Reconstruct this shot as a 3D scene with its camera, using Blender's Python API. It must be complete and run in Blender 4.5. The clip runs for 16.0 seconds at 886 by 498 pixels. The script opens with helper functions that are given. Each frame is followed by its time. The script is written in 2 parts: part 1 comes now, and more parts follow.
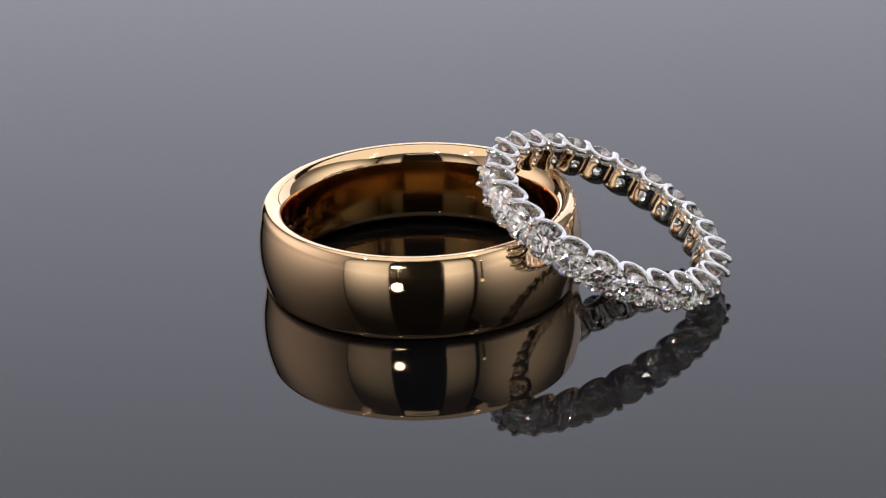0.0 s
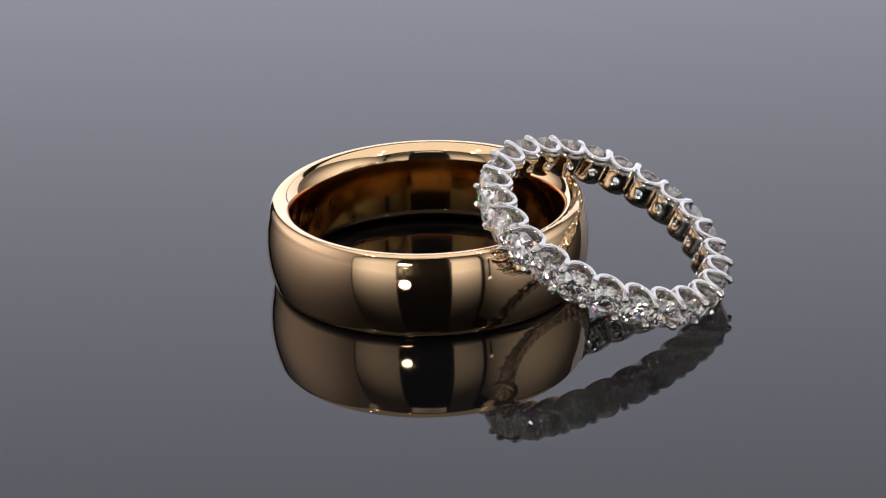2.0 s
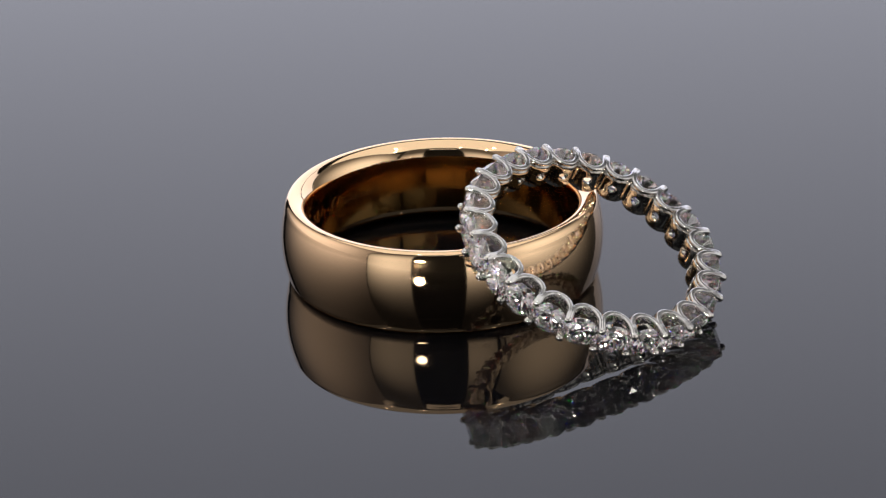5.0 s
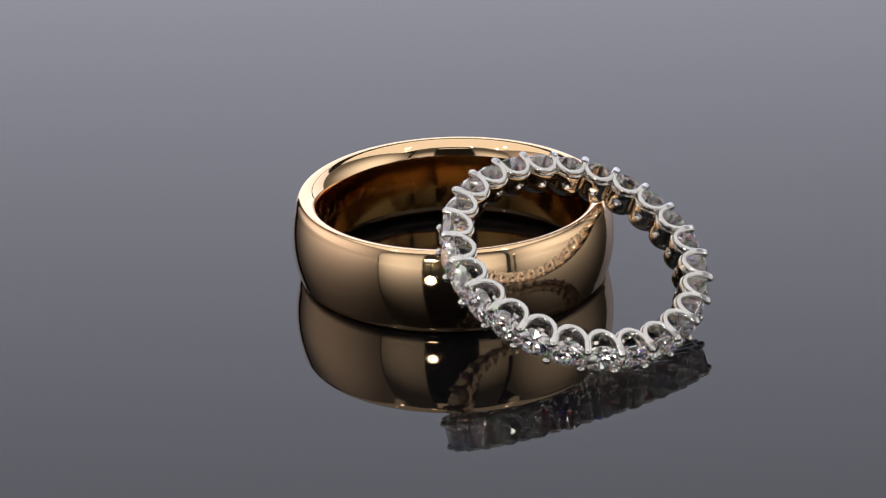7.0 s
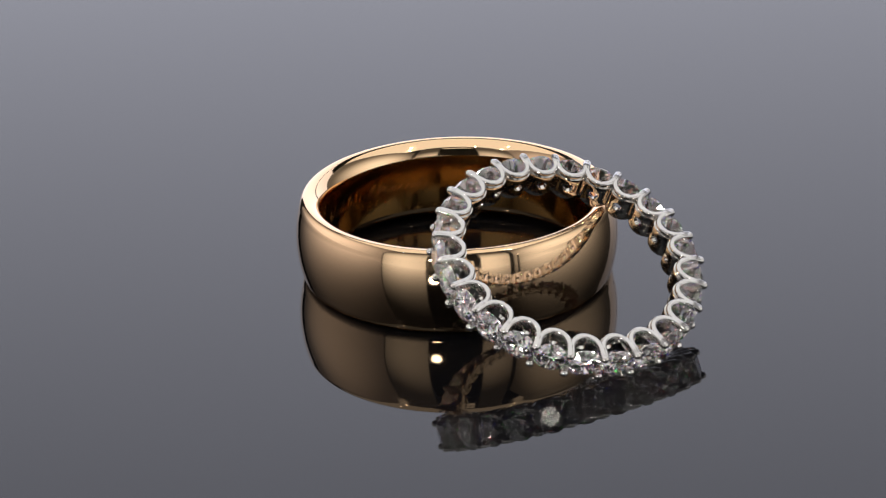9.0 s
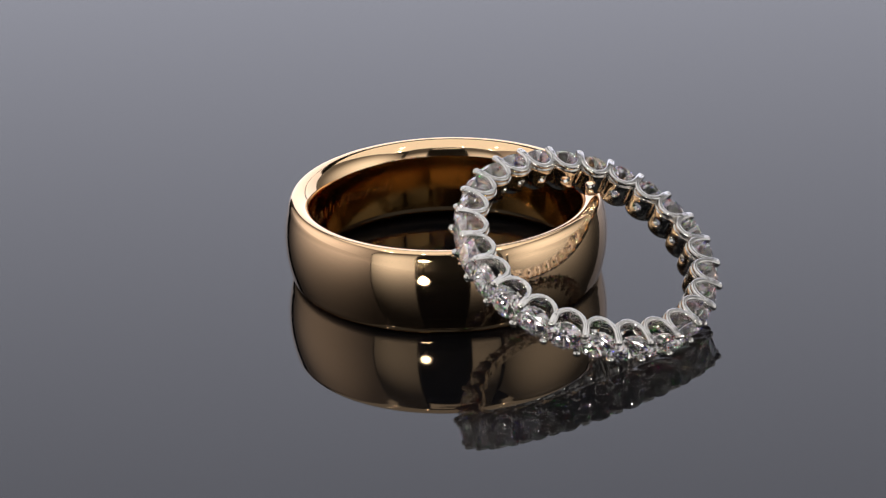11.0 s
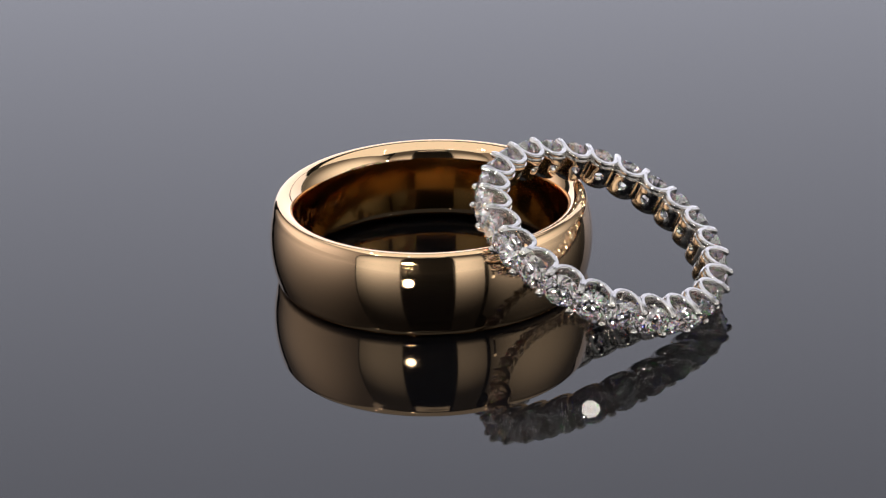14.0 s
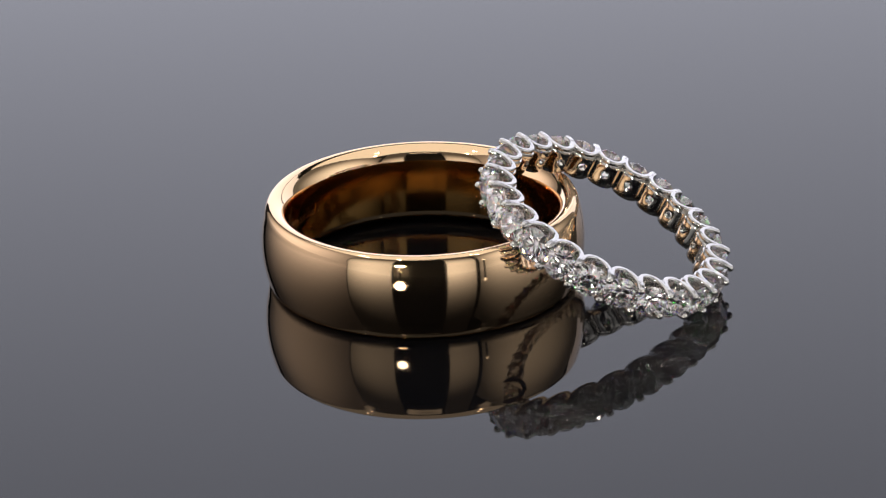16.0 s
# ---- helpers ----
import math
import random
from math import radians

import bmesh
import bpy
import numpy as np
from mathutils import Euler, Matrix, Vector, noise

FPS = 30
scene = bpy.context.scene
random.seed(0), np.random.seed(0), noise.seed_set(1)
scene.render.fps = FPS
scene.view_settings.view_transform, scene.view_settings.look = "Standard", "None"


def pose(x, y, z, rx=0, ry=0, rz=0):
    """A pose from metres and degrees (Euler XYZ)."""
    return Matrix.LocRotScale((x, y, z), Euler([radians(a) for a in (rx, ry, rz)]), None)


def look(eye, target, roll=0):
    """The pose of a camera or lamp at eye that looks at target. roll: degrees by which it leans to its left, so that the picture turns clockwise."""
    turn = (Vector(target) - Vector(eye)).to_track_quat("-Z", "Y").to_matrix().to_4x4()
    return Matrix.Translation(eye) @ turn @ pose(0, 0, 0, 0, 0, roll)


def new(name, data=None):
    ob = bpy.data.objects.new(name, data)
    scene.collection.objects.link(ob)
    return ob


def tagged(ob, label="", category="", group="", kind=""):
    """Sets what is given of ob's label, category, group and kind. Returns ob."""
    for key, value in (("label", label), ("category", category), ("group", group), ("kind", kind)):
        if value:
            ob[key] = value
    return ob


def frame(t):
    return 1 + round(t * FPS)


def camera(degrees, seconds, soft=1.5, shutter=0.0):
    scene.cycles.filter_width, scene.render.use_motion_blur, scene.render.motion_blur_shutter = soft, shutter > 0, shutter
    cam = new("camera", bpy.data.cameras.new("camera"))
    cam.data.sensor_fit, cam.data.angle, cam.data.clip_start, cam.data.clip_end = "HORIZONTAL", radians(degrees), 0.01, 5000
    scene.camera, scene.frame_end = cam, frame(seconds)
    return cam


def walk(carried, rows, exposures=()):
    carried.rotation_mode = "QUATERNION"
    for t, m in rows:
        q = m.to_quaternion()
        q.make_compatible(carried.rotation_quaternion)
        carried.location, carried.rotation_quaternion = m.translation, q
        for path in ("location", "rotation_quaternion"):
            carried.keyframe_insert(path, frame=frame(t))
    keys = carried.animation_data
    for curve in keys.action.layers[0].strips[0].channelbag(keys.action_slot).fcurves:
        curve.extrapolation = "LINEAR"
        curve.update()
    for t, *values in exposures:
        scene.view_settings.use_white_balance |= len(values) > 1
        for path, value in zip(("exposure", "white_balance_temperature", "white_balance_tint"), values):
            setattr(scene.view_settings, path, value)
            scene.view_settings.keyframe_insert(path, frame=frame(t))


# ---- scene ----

# ---- camera: a still macro camera, 17 cm from two rings on a slow turntable ----
cam = camera(19.83, 16.0, soft=1.2)
EYE = Vector((-0.000884, -0.158773, 0.071948))
AHEAD = Vector((0.0, 0.917482, -0.397777))
SHOT = look(EYE, EYE + AHEAD, -1.61)
walk(cam, [(0.0, SHOT), (16.0, SHOT)])

# light runs to and fro inside the cut stones many times
scene.cycles.max_bounces = 24
scene.cycles.glossy_bounces = 16
scene.cycles.transmission_bounces = 20
scene.cycles.sample_clamp_indirect = 40.0

# ---- world: a dark studio round the light tent ----
world = bpy.data.worlds.new("studio")
scene.world = world
world.use_nodes = True
world.node_tree.nodes["Background"].inputs["Color"].default_value = (0.012, 0.012, 0.013, 1)
world.node_tree.nodes["Background"].inputs["Strength"].default_value = 1.0

# emission strength of the backdrop, the fabric panels and the lamps
BACK_GLOW, SIDE_GLOW, TOP_GLOW, FRONT_GLOW, LAMP_GLOW = 1.75, 1.25, 1.04, 1.00, 45.0

MM = 0.001
TAU = 2 * math.pi


# ---- materials ----
def material(name):
    m = bpy.data.materials.new(name)
    m.use_nodes = True
    nt = m.node_tree
    nt.nodes.clear()
    out = nt.nodes.new("ShaderNodeOutputMaterial")
    return m, nt, out


def noise_node(nt, scale, detail=3.0, rough=0.6):
    co = nt.nodes.new("ShaderNodeTexCoord")
    n = nt.nodes.new("ShaderNodeTexNoise")
    n.inputs["Scale"].default_value = scale
    n.inputs["Detail"].default_value = detail
    n.inputs["Roughness"].default_value = rough
    nt.links.new(co.outputs["Object"], n.inputs["Vector"])
    return n


def ramp_between(nt, fac, lo, hi):
    r = nt.nodes.new("ShaderNodeMapRange")
    r.inputs["To Min"].default_value = lo
    r.inputs["To Max"].default_value = hi
    nt.links.new(fac, r.inputs["Value"])
    return r.outputs["Result"]


def metal(name, colour, rough_lo, rough_hi, bump=0.0, scale=900.0, brushed=0.0):
    """brushed: how far highlights draw out across the brush marks, which run round the ring."""
    m, nt, out = material(name)
    p = nt.nodes.new("ShaderNodeBsdfPrincipled")
    p.inputs["Base Color"].default_value = (*colour, 1)
    p.inputs["Metallic"].default_value = 1.0
    p.inputs["Anisotropic"].default_value = brushed
    p.inputs["Anisotropic Rotation"].default_value = 0.25
    n = noise_node(nt, scale * 0.3, 4.0)
    nt.links.new(ramp_between(nt, n.outputs["Fac"], rough_lo, rough_hi), p.inputs["Roughness"])
    if bump:
        fine = noise_node(nt, scale, 2.0)
        b = nt.nodes.new("ShaderNodeBump")
        b.inputs["Strength"].default_value = bump
        b.inputs["Distance"].default_value = 0.00002
        nt.links.new(fine.outputs["Fac"], b.inputs["Height"])
        nt.links.new(b.outputs["Normal"], p.inputs["Normal"])
    nt.links.new(p.outputs["BSDF"], out.inputs["Surface"])
    return m


def plain(name, colour, rough, ior=1.5, vary=0.08, scale=60.0):
    m, nt, out = material(name)
    p = nt.nodes.new("ShaderNodeBsdfPrincipled")
    n = noise_node(nt, scale, 5.0)
    mix = nt.nodes.new("ShaderNodeMix")
    mix.data_type = "RGBA"
    mix.inputs["A"].default_value = (*[c * (1 - vary) for c in colour], 1)
    mix.inputs["B"].default_value = (*[c * (1 + vary) for c in colour], 1)
    nt.links.new(n.outputs["Fac"], mix.inputs["Factor"])
    nt.links.new(mix.outputs["Result"], p.inputs["Base Color"])
    p.inputs["Roughness"].default_value = rough
    p.inputs["IOR"].default_value = ior
    nt.links.new(p.outputs["BSDF"], out.inputs["Surface"])
    return m


def glowing(name, colour, strength, centre=None, reach=0.5, edge=0.45):
    """A glowing face. centre, reach, edge: light falloff painted into the emission, full at centre, down to a share at
    that reach.
    """
    m, nt, out = material(name)
    e = nt.nodes.new("ShaderNodeEmission")
    e.inputs["Color"].default_value = (*colour, 1)
    e.inputs["Strength"].default_value = strength
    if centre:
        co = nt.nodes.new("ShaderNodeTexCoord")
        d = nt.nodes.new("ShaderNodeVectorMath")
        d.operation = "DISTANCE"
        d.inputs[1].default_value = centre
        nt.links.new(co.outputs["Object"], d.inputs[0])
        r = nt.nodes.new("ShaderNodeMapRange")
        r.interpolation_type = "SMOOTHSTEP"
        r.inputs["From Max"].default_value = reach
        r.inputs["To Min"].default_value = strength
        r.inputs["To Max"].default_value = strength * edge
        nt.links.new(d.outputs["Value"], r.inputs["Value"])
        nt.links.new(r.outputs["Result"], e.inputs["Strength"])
    nt.links.new(e.outputs["Emission"], out.inputs["Surface"])
    return m


def gem_material():
    """Colourless cut stone: mostly white refraction, with a small share split into red, green and blue for the fire."""
    m, nt, out = material("colourless diamond")
    last = None
    share = 0.012
    w = 1 - share
    tint = (1.0, 0.991, 0.989)
    for colour, ior in (((w, w, w), 2.42), ((share, 0, 0), 2.39), ((0, share, 0), 2.42), ((0, 0, share), 2.47)):
        g = nt.nodes.new("ShaderNodeBsdfGlass")
        g.inputs["Color"].default_value = (*[c * k for c, k in zip(colour, tint)], 1)
        g.inputs["Roughness"].default_value = 0.0
        g.inputs["IOR"].default_value = ior
        if last is None:
            last = g.outputs["BSDF"]
        else:
            add = nt.nodes.new("ShaderNodeAddShader")
            nt.links.new(last, add.inputs[0])
            nt.links.new(g.outputs["BSDF"], add.inputs[1])
            last = add.outputs["Shader"]
    nt.links.new(last, out.inputs["Surface"])
    return m


ROSE_GOLD = metal("polished rose gold", (0.890, 0.612, 0.368), 0.04, 0.09, 0.02)
# inside of the band: shade and gold-on-gold bounce are put into this deeper colour
SHADED_SATIN_GOLD = metal("satin rose gold, shade painted in", (0.68, 0.37, 0.115), 0.08, 0.13, 0.03, brushed=0.55)
WHITE_GOLD = metal("polished white gold", (0.66, 0.64, 0.62), 0.11, 0.18, 0.04, 1500.0)
BRIGHT_GOLD = metal("mirror-bright white gold", (0.73, 0.70, 0.66), 0.04, 0.09, 0.02, 1500.0)
ENGRAVED = metal("engraved gold", (0.82, 0.52, 0.26), 0.16, 0.28)
DIAMOND = gem_material()
ACRYLIC = plain("black acrylic", (0.004, 0.004, 0.005), 0.0, 1.36)
MATT_BLACK = plain("matt black", (0.012, 0.012, 0.013), 0.7)
DARK_WALL = plain("dark studio wall", (0.13, 0.13, 0.125), 0.9)
BENCH = plain("grey bench", (0.10, 0.10, 0.105), 0.6)
# the backdrop has no lamp: its light and falloff are painted as emission
FABRIC_BACK = glowing("emissive grey fabric, falloff painted in", (0.915, 0.93, 1.075), BACK_GLOW, (0.0, 0.52, 0.10), 0.55, 0.70)
FABRIC_LEFT = glowing("backlit white side fabric", (1.02, 0.955, 0.965), SIDE_GLOW, (-0.425, 0.12, 0.13), 0.52, 0.20)
FABRIC_RIGHT = glowing("backlit white side fabric", (1.0, 0.985, 0.97), SIDE_GLOW, (0.415, -0.14, 0.13), 0.50, 0.12)
FABRIC_TOP = glowing("backlit white top fabric", (1.0, 0.99, 0.98), TOP_GLOW)
FABRIC_HIGH = glowing("backlit white high front fabric", (1.0, 0.985, 0.97), 1.6)
FABRIC_FRONT = glowing("backlit white front fabric", (1.0, 0.985, 0.97), FRONT_GLOW, (-0.24, -0.31, 0.04), 0.34, 0.11)
FABRIC_FRONT_RIGHT = glowing("backlit white front fabric", (1.0, 0.985, 0.97), FRONT_GLOW, (0.10, -0.31, 0.04), 0.27, 0.09)
BULB = glowing("lit bulb", (1.0, 0.94, 0.84), 140.0)
DIM_FACE = glowing("dim lamp face", (1.0, 0.95, 0.86), 4.0)
LAMP_FACE = glowing("lit lamp face", (1.0, 0.95, 0.86), LAMP_GLOW)


# ---- mesh helpers ----
def finish(bm, name, mat, smooth=False):
    me = bpy.data.meshes.new(name)
    bmesh.ops.recalc_face_normals(bm, faces=bm.faces)
    if smooth:
        for f in bm.faces:
            f.smooth = True
        for e in bm.edges:
            e.smooth = len(e.link_faces) == 2 and e.calc_face_angle(0.0) < 0.75
    bm.to_mesh(me)
    bm.free()
    me.materials.append(mat)
    return me


def part(name, bm, mat, parent, label="", smooth=False):
    return piece(name, finish(bm, name, mat, smooth), parent, label)


def piece(name, me, parent, label="", m=None):
    ob = new(name, me)
    ob.parent = parent
    if m is not None:
        ob.matrix_basis = m
    if label:
        ob["label"] = label
    return ob


def block(bm, lo, hi, bevel=0.0):
    c = [(a + b) / 2 for a, b in zip(lo, hi)]
    s = [b - a for a, b in zip(lo, hi)]
    r = bmesh.ops.create_cube(bm, size=1.0, matrix=Matrix.LocRotScale(c, None, s))
    if bevel:
        edges = {e for v in r["verts"] for e in v.link_edges}
        bmesh.ops.bevel(bm, geom=list(edges), offset=bevel, segments=2, affect="EDGES")


def lathe(bm, profile, steps, closed=True):
    """Turn a profile of (radius, height) round z."""
    rings = []
    for i in range(steps):
        a = TAU * i / steps
        rings.append([bm.verts.new((r * math.cos(a), r * math.sin(a), z)) for r, z in profile])
    n = len(profile)
    for i in range(steps):
        p, q = rings[i], rings[(i + 1) % steps]
        for j in range(n if closed else n - 1):
            k = (j + 1) % n
            bm.faces.new((p[j], q[j], q[k], p[k]))


def sweep(bm, path, section, ups):
    """Carry a closed section (side, up) along a path; ups: the up direction at each point. Ends are capped."""
    rows = []
    for i, (p, up) in enumerate(zip(path, ups)):
        ahead = (path[min(i + 1, len(path) - 1)] - path[max(i - 1, 0)]).normalized()
        side = ahead.cross(up).normalized()
        up = side.cross(ahead)
        rows.append([bm.verts.new(p + side * s + up * u) for s, u in section])
    n = len(section)
    for a, b in zip(rows, rows[1:]):
        for j in range(n):
            bm.faces.new((a[j], a[(j + 1) % n], b[(j + 1) % n], b[j]))
    bm.faces.new(rows[0])
    bm.faces.new(rows[-1][::-1])


def oval(a, b, n, power=1.0):
    pts = []
    for i in range(n):
        t = TAU * i / n
        c, s = math.cos(t), math.sin(t)
        pts.append((a * math.copysign(abs(c) ** power, c), b * math.copysign(abs(s) ** power, s)))
    return pts


# ---- the studio: dark walls, bench, light tent, lamps ----
def wall(name, lo, hi, mat):
    bm = bmesh.new()
    block(bm, lo, hi)
    return tagged(new(name, finish(bm, name, mat)), kind="structure")


tagged(wall("floor", (-1.6, -1.6, -0.86), (1.6, 1.6, -0.80), DARK_WALL), "dark studio floor under the bench", "floor")
tagged(wall("ceiling", (-1.6, -1.6, 1.7), (1.6, 1.6, 1.76), DARK_WALL), "dark studio ceiling", "ceiling")
tagged(wall("wall_north", (-1.6, 1.6, -0.80), (1.6, 1.66, 1.70), DARK_WALL), "dark studio wall behind the tent", "wall")
tagged(wall("wall_south", (-1.6, -1.66, -0.80), (1.6, -1.6, 1.70), DARK_WALL), "dark studio wall behind the camera", "wall")
tagged(wall("wall_west", (-1.66, -1.6, -0.80), (-1.6, 1.6, 1.70), DARK_WALL), "dark studio side wall", "wall")
tagged(wall("wall_east", (1.6, -1.6, -0.80), (1.66, 1.6, 1.70), DARK_WALL), "dark studio side wall", "wall")


def build_bench():
    bench = tagged(new("bench"), "grey studio bench that carries the light tent", "bench")
    bm = bmesh.new()
    block(bm, (-0.62, -0.55, -0.09), (0.62, 0.66, -0.05), 0.004)
    part("benchtop", bm, BENCH, bench)
    for x in (-0.56, 0.56):
        for y in (-0.49, 0.60):
            bm = bmesh.new()
            block(bm, (x - 0.025, y - 0.025, -0.80), (x + 0.025, y + 0.025, -0.09), 0.003)
            part("leg", bm, MATT_BLACK, bench)


build_bench()

TENT_X, TENT_FRONT = 0.46, -0.31


def build_backdrop():
    bm = bmesh.new()
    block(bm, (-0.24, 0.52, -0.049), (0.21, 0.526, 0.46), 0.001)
    tagged(new("backdrop", finish(bm, "backdrop", FABRIC_BACK)), "plain cool grey backdrop, emissive with painted light falloff", "backdrop", kind="structure")


build_backdrop()


def softbox(label, mat, corners, thick, border=0.012):
    """A backlit diffuser: fabric sheet inside a thin black frame. corners: four, in order round the sheet."""
    box = tagged(new("softbox"), label, "softbox", "softboxes round the turntable")
    c = [Vector(p) for p in corners]
    n = (c[1] - c[0]).cross(c[3] - c[0]).normalized() * thick
    bm = bmesh.new()
    a = [bm.verts.new(p) for p in c]
    b = [bm.verts.new(p + n) for p in c]
    bm.faces.new(a)
    bm.faces.new(b[::-1])
    for i in range(4):
        j = (i + 1) % 4
        bm.faces.new((a[j], a[i], b[i], b[j]))
    part("diffuser", bm, mat, box, "glowing white diffuser fabric")
    bm = bmesh.new()
    mid = sum(c, Vector()) / 4
    for i in range(4):
        p, q = c[i], c[(i + 1) % 4]
        away = ((p + q) / 2 - mid).normalized() * border
        vs = [bm.verts.new(v) for v in (p - n * 0.3, q - n * 0.3, q + away - n * 0.3, p + away - n * 0.3, p + n * 1.4, q + n * 1.4, q + away + n * 1.4, p + away + n * 1.4)]
        for f in ((0, 1, 2, 3), (7, 6, 5, 4), (0, 4, 5, 1), (1, 5, 6, 2), (2, 6, 7, 3), (3, 7, 4, 0)):
            bm.faces.new([vs[k] for k in f])
    part("frame", bm, MATT_BLACK, box, "thin black frame")
    return box


z0, X, F, LEFT, RIGHT = -0.03, TENT_X, TENT_FRONT, -0.425, 0.415
softbox("large white softbox beside the turntable", FABRIC_LEFT, ((LEFT, F, z0), (LEFT, 0.66, z0), (LEFT, 0.66, 0.59), (LEFT, F, 0.59)), -0.004, 0.008)
softbox("large white softbox beside the turntable", FABRIC_RIGHT, ((RIGHT, -0.52, z0), (RIGHT, 0.43, z0), (RIGHT, 0.43, 0.59), (RIGHT, -0.52, 0.59)), 0.004, 0.008)
softbox("white softbox beside the backdrop", FABRIC_BACK, ((0.223, 0.515, z0), (0.50, 0.515, z0), (0.50, 0.515, 0.46), (0.223, 0.515, 0.46)), -0.004, 0.006)
softbox("tall white softbox in front of the turntable", FABRIC_FRONT, ((LEFT + 0.012, F, z0), (-0.125, F, z0), (-0.125, F, 0.58), (LEFT + 0.012, F, 0.58)), 0.004, 0.006)
softbox("tall narrow white softbox in front of the turntable", FABRIC_FRONT_RIGHT, ((0.085, F, z0), (0.222, F, z0), (0.222, F, 0.58), (0.085, F, 0.58)), 0.004, 0.006)
softbox("short white strip softbox high over the camera", FABRIC_HIGH, ((-0.105, F, 0.415), (0.065, F, 0.415), (0.065, F, 0.450), (-0.105, F, 0.450)), 0.004, 0.006)
overhead = softbox("white softbox hanging flat overhead with small bare bulbs", FABRIC_TOP, ((-X, -0.34, 0.625), (X, -0.34, 0.625), (X, 0.47, 0.625), (-X, 0.47, 0.625)), -0.004, 0.008)


def build_lamp(at, aim, radius, label, face):
    """A small round studio lamp: housing, rim and lit face on a stand."""
    lamp = tagged(new("studio_lamp"), label, "lamp", "lamps beside the camera")
    m = look(at, aim)
    back = m @ pose(0, 0, 0.03)
    bm = bmesh.new()
    lathe(bm, [(0.0004, 0.05), (radius * 0.8, 0.05), (radius * 1.15, 0.02), (radius * 1.2, -0.002), (radius * 1.05, -0.002), (radius * 1.02, 0.003), (0.0004, 0.003)], 32, closed=False)
    bm.transform(m)
    part("housing", bm, MATT_BLACK, lamp, smooth=False)
    bm = bmesh.new()
    bmesh.ops.create_circle(bm, cap_ends=True, segments=32, radius=radius, matrix=m @ pose(0, 0, 0.0015))
    part("lit_face", bm, face, lamp, "bright warm-white lit face")
    bm = bmesh.new()
    p = back.translation
    bmesh.ops.create_cone(bm, cap_ends=True, segments=12, radius1=0.005, radius2=0.005, depth=p.z + 0.05, matrix=pose(p.x, p.y, (p.z - 0.05) / 2))
    part("stand", bm, MATT_BLACK, lamp)


build_lamp((-0.098, -0.335, 0.052), (0, 0, 0.003), 0.021, "round warm lamp on a short black stand", LAMP_FACE)
build_lamp((0.239, -0.269, 0.056), (0, 0, 0.003), 0.007, "small dim round lamp before the narrow front softbox", DIM_FACE)


def build_bulbs():
    """Small bare bulbs under the overhead softbox; they give the stones their glints."""
    for x, y in ((-0.36, -0.27), (-0.14, -0.30), (0.33, -0.26), (-0.28, -0.05), (0.22, -0.08)):
        bm = bmesh.new()
        bmesh.ops.create_uvsphere(bm, u_segments=16, v_segments=10, radius=0.008, matrix=pose(x, y, 0.600))
        part("bulb", bm, BULB, overhead, "small bright bulb", smooth=True)
        bm = bmesh.new()
        bmesh.ops.create_cone(bm, cap_ends=True, segments=12, radius1=0.005, radius2=0.008, depth=0.016, matrix=pose(x, y, 0.6145))
        part("socket", bm, MATT_BLACK, overhead, "small black socket")


build_bulbs()


# ---- the turntable ----
def build_turntable():
    base = tagged(new("plinth"), "round black plinth on the bench under the disc", "plinth")
    bm = bmesh.new()
    lathe(bm, [(0.0005, -0.05), (0.105, -0.05), (0.11, -0.046), (0.11, -0.014), (0.106, -0.008), (0.0005, -0.008)], 64, closed=False)
    part("drum", bm, MATT_BLACK, base)
    disc = tagged(new("turntable"), "glossy black acrylic turntable disc", "turntable")
    bm = bmesh.new()
    bmesh.ops.create_circle(bm, cap_ends=True, segments=128, radius=0.302)
    r = bmesh.ops.extrude_face_region(bm, geom=bm.faces[:])
    bmesh.ops.translate(bm, verts=[v for v in r["geom"] if isinstance(v, bmesh.types.BMVert)], vec=(0, 0, -0.008))
    part("disc", bm, ACRYLIC, disc)
    return disc


turntable = build_turntable()

# ---- the gold band ----
BAND_AT = (0.000360, 0.003545)
BAND_H = 5.94
BAND_R = 11.19
BAND_INNER = 9.22


def bezier(p, q, r, t, n):
    """Points from p to t, drawn towards q and r, without the last one."""
    pts = []
    for i in range(n):
        f = i / n
        g = 1 - f
        pts.append(tuple(g**3 * a + 3 * g * g * f * b + 3 * g * f * f * c + f**3 * d for a, b, c, d in zip(p, q, r, t)))
    return pts


def band_profile():
    """Domed outside, well rounded edges, slightly eased inside; (radius, height) in mm."""
    top = BAND_H / 2
    k, zi = 2.28, 1.98
    dome, crest, inner = 0.30, 10.36, BAND_INNER
    pts = []
    n = 24
    for i in range(n):
        z = -k + 2 * k * i / n
        pts.append((BAND_R - dome * (z / k) ** 2, z))
    e = BAND_R - dome
    pts += bezier((e, k), (e - 0.08, k + 0.42), (crest + 0.28, top), (crest, top), 12)
    pts += bezier((crest, top), (crest - 0.46, top), (inner + 0.16, zi + 0.56), (inner, zi), 12)
    for i in range(n):
        z = zi - 2 * zi * i / n
        pts.append((inner - 0.08 * (1 - (z / zi) ** 2), z))
    pts += bezier((inner, -zi), (inner + 0.16, -zi - 0.56), (crest - 0.46, -top), (crest, -top), 12)
    pts += bezier((crest, -top), (crest + 0.28, -top), (e - 0.08, -k - 0.42), (e, -k), 12)
    pts = [(r * MM, (z + top) * MM) for r, z in pts]
    inside = n + 24
    return pts[inside + n:] + pts[:inside + 1], pts[inside:inside + n + 1]


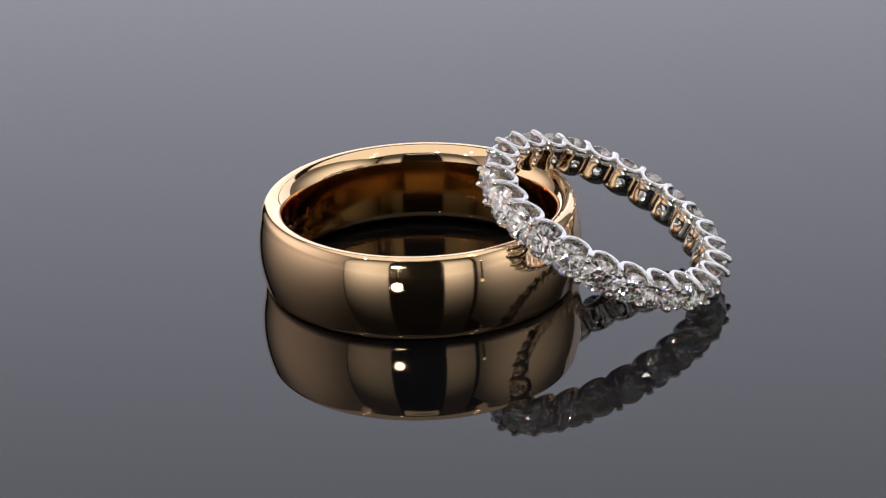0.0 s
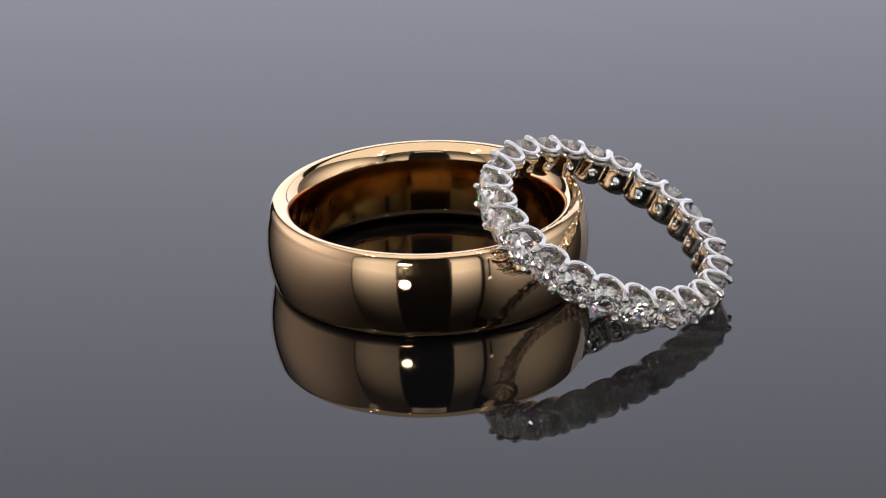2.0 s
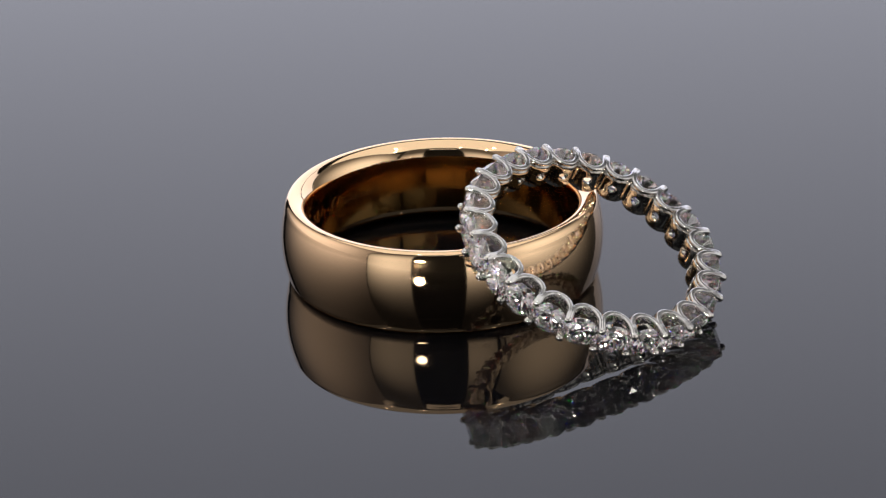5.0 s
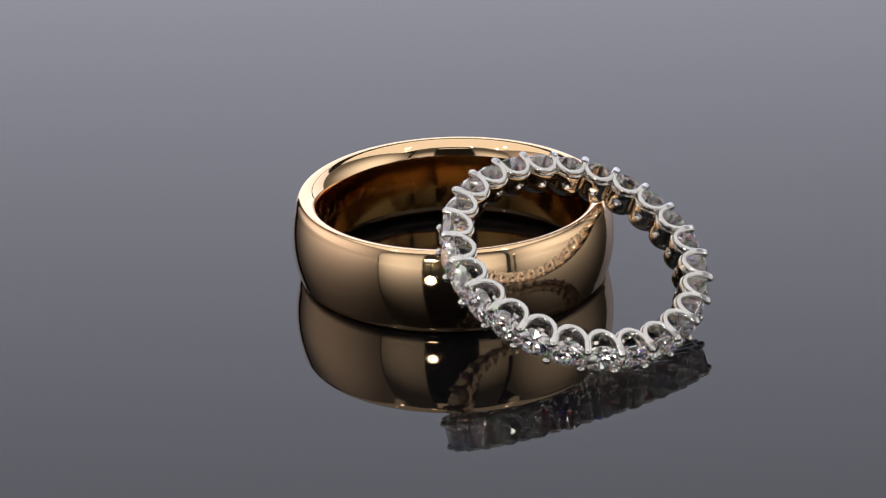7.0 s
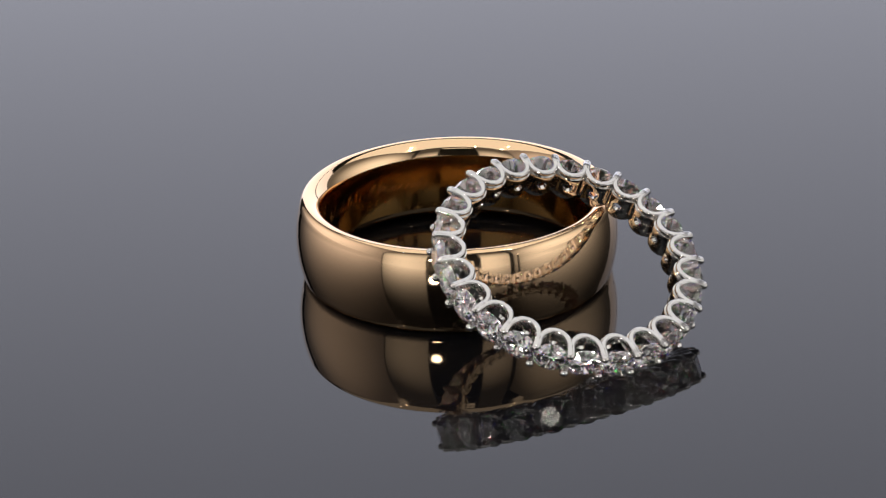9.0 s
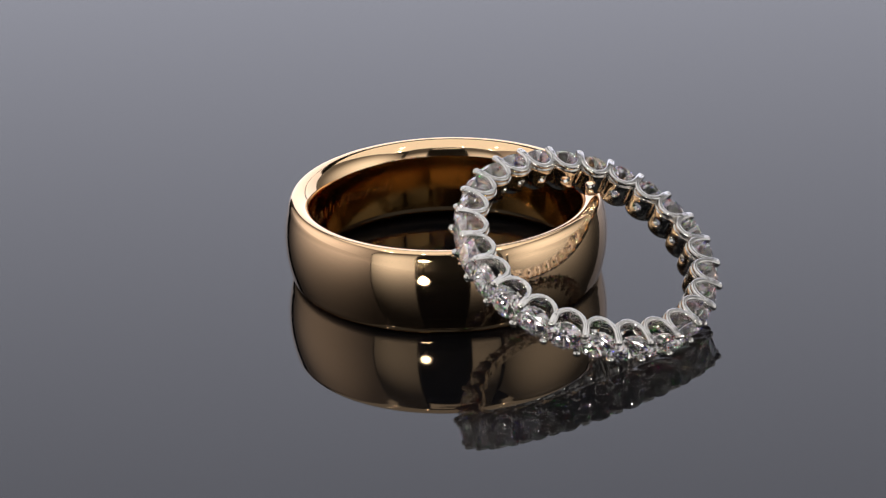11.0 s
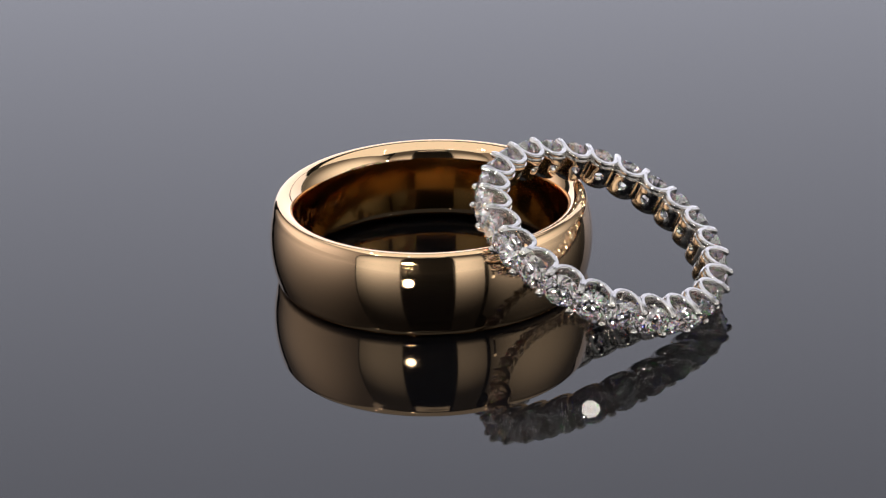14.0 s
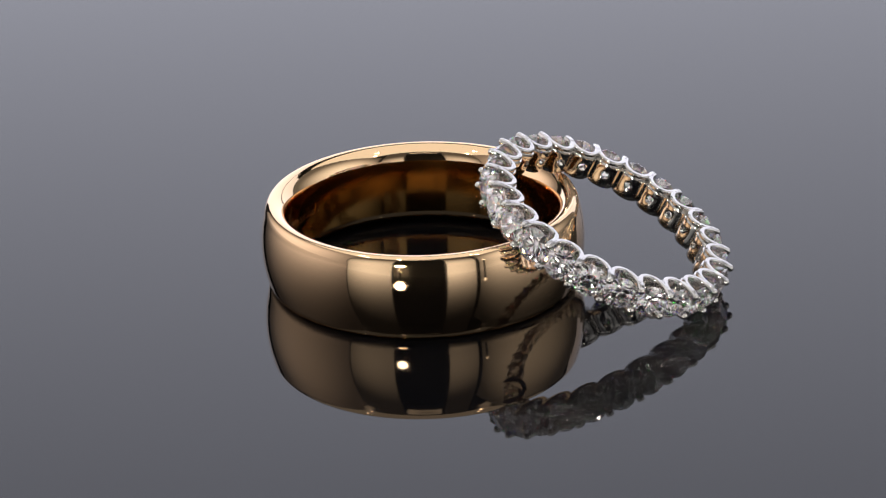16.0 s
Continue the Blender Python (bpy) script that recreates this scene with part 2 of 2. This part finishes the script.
def build_band():
    band = tagged(new("gold_ring"), "polished rose gold wedding band lying on black acrylic", "ring")
    bm = bmesh.new()
    shell, sleeve = band_profile()
    lathe(bm, shell, 256, closed=False)
    part("band", bm, ROSE_GOLD, band, "mirror-polished domed outer face and rims", smooth=True)
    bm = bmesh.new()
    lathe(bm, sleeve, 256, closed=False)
    part("inner_face", bm, SHADED_SATIN_GOLD, band, "softer satin inner face, its shade painted into the colour", smooth=True)
    bm = bmesh.new()
    rnd = random.Random(11)
    a = radians(163)
    while a > radians(99):
        tall, lean = rnd.choice((0.22, 0.35, 0.45, 0.7)), rnd.uniform(0.3, 0.7)
        low = 2.80 + rnd.choice((0.0, 0.0, 0.12))
        wide = rnd.uniform(0.05, 0.11)
        vs = []
        for r in (BAND_INNER - 0.09, BAND_INNER - 0.03):
            for dz, side in ((0, -1), (0, 1), (tall, 1), (tall, -1)):
                b = a - (lean * dz + side * wide) / 9.45
                vs.append(bm.verts.new((r * MM * math.cos(b), r * MM * math.sin(b), (low + dz) * MM)))
        for f in ((0, 1, 2, 3), (7, 6, 5, 4), (0, 4, 5, 1), (1, 5, 6, 2), (2, 6, 7, 3), (3, 7, 4, 0)):
            bm.faces.new([vs[k] for k in f])
        a -= rnd.choice((0.030, 0.036, 0.045, 0.065))
    part("engraving", bm, ENGRAVED, band, "faint engraved script inside the band")
    return band


gold_ring = build_band()

# ---- the diamond ring ----
STONES = 25
STEP = TAU / STONES
RING_AT = Vector((6.9218, -7.8926, 5.6961))      # centre of the upper tips, mm
RING_N = Vector((0.21677, -0.38355, 0.89772))
RING_E1 = Vector((0.97206, 0.0, -0.23472))
RING_PHASE = radians(66.78)
TIP_R, TIP_Z = 9.20, 0.80                        # mm, from the ring's middle plane
U_AT, U_WIDE, U_DEEP, U_Z = 8.56, 1.01, 1.27, 0.90
SEAT_R, SEAT_AT = 0.91, 8.17


def gem_mesh():
    """A round brilliant, 2.28 mm wide, its table along +x."""
    bm = bmesh.new()
    r = 1.14
    rings = ((8, 0.56, 0.31, 0.0), (8, 0.79, 0.190, 0.5), (16, 1.0, 0.02, 0.0), (16, 1.0, -0.02, 0.0), (8, 0.24, -0.68, 0.5))
    for n, rad, h, off in rings:
        for i in range(n):
            a = TAU * (i + off) / n
            bm.verts.new((h * r * MM, rad * r * math.cos(a) * MM, rad * r * math.sin(a) * MM))
    bm.verts.new((-0.87 * r * MM, 0, 0))
    bmesh.ops.convex_hull(bm, input=bm.verts[:])
    bmesh.ops.dissolve_limit(bm, angle_limit=0.01, verts=bm.verts[:], edges=bm.edges[:])
    return finish(bm, "diamond", DIAMOND)


def u_path(z_apex, z_tip, r_tip):
    """Centre line of the U that runs from prong tip to prong tip round the inner side of a stone."""
    pts = []
    half = STEP / 2
    side = 0.06
    tip = Vector(((r_tip - 0.10) * math.cos(half), (r_tip - 0.10) * math.sin(half) - side, z_tip))
    for i in range(4):
        f = i / 4
        a = Vector((U_AT, U_WIDE, z_apex))
        pts.append(tip.lerp(a, f))
    n = 14
    for i in range(n + 1):
        a = math.pi / 2 + math.pi * i / n
        pts.append(Vector((U_AT + U_DEEP * math.cos(a), U_WIDE * math.sin(a), z_apex)))
    for p in pts[3::-1]:
        pts.append(Vector((p.x, -p.y, p.z)))
    return pts


def u_mesh(sign):
    bm = bmesh.new()
    path = [p * MM for p in u_path(U_Z * sign, TIP_Z * sign, TIP_R)]
    half = ((0.0, 0.18), (0.06, 0.195), (0.13, 0.185), (0.18, 0.13), (0.195, 0.0), (0.17, -0.18), (0.08, -0.22))
    sec = [(x * MM, y * sign * MM) for x, y in half] + [(-x * MM, y * sign * MM) for x, y in half[:0:-1]]
    sweep(bm, path, sec, [Vector((0, 0, 1))] * len(path))
    return finish(bm, "basket_wire", WHITE_GOLD, True)


def bead_mesh():
    bm = bmesh.new()
    bmesh.ops.create_uvsphere(bm, u_segments=14, v_segments=10, radius=0.25 * MM)
    bm.transform(Matrix.Diagonal((1.0, 1.05, 0.95, 1)))
    return finish(bm, "prong", BRIGHT_GOLD, True)


def seat_mesh():
    """The inner wall behind one stone: a pillowed plate with a round hole at the stone's point."""
    bm = bmesh.new()
    wide, low, high, hole = 1.28, -1.06, 0.76, 0.27
    n = 32
    def bend(y, z, out):
        a = y / SEAT_R
        ease = max(0.0, -z - 0.72) ** 2 * 1.1 + max(0.0, z - 0.6) ** 2 * 1.1
        r = SEAT_R + 0.26 + out - ease
        return Vector((SEAT_AT - r * math.cos(a), r * math.sin(a), z)) * MM
    loops = []
    for f in (0.0, 0.12, 0.3, 0.5, 0.7, 0.86, 1.0):
        row = []
        for i in range(n):
            t = TAU * i / n
            c, s = math.cos(t), math.sin(t)
            q = max(abs(c), abs(s))
            sy, sz = c / q * wide, s / q * (high if s > 0 else -low)
            row.append((c * hole * (1 - f) + sy * f, s * hole * (1 - f) + sz * f))
        loops.append(row)
    front = [[bm.verts.new(bend(y, z, -0.03 if k == 0 else 0.0)) for y, z in row] for k, row in enumerate(loops)]
    back = [[bm.verts.new(bend(y * 0.98, z, -0.3)) for y, z in row] for row in (loops[0], loops[3], loops[-1])]
    for side in (front, back):
        for a, b in zip(side, side[1:]):
            for i in range(n):
                j = (i + 1) % n
                bm.faces.new((a[i], a[j], b[j], b[i]))
    for k in (0, -1):
        for i in range(n):
            j = (i + 1) % n
            bm.faces.new((front[k][i], front[k][j], back[k][j], back[k][i]))
    return finish(bm, "seat", BRIGHT_GOLD, True)


def build_diamond_ring():
    ring = tagged(new("diamond_ring"), "white gold eternity ring of round diamonds leaning on the gold band", "ring")
    gem, upper, lower, bead, seat = gem_mesh(), u_mesh(1), u_mesh(-1), bead_mesh(), seat_mesh()
    rnd = random.Random(4)
    for i in range(STONES):
        a = STEP * (i + 0.5)
        turn = Matrix.Rotation(a, 4, "Z")
        piece("seat", seat, ring, "", turn)
        piece("basket_wire", upper, ring, "", turn)
        piece("basket_wire", lower, ring, "", turn)
        wob = Euler((rnd.uniform(0, 6.28), rnd.uniform(-0.06, 0.06), rnd.uniform(-0.06, 0.06)))
        piece("diamond", gem, ring, "round brilliant-cut colourless diamond", turn @ Matrix.LocRotScale((8.70 * MM, 0, 0), wob, None))
        t = Matrix.Rotation(STEP * i, 4, "Z")
        for s in (1, -1):
            piece("prong", bead, ring, "", t @ Matrix.Translation(((TIP_R - 0.16) * MM, 0, TIP_Z * s * MM)))
    return ring


diamond_ring = build_diamond_ring()

# ---- the turn: all that lies on the disc turns with it, one way and back ----
def angle(t):
    u = t - 8.3
    if t <= 8.0:
        return 0.011468 * u**3 + 0.07568 * u**2 - 6.0520 * u - 0.02
    if t >= 8.9:
        return -0.006972 * u**3 + 0.03372 * u**2 + 5.9981 * u - 0.42
    return {8.2: 0.68, 8.3: 0.40, 8.4: 0.58, 8.6: 1.45}[t]


TIMES = [i * 0.5 for i in range(17)] + [8.2, 8.3, 8.4, 8.6] + [i * 0.5 for i in range(18, 33)]


def ring_pose():
    e1 = RING_E1.normalized()
    n = RING_N.normalized()
    e2 = n.cross(e1)
    m = Matrix((e1, e2, n)).transposed().to_4x4()
    m = m @ Matrix.Rotation(RING_PHASE, 4, "Z")
    m.translation = (RING_AT - n * TIP_Z) * MM
    return m


def motions():
    for thing, rest in ((turntable, pose(0, 0, 0)), (gold_ring, pose(*BAND_AT, 0)), (diamond_ring, ring_pose())):
        walk(thing, [(t, pose(0, 0, 0, 0, 0, angle(t)) @ rest) for t in TIMES])


motions()
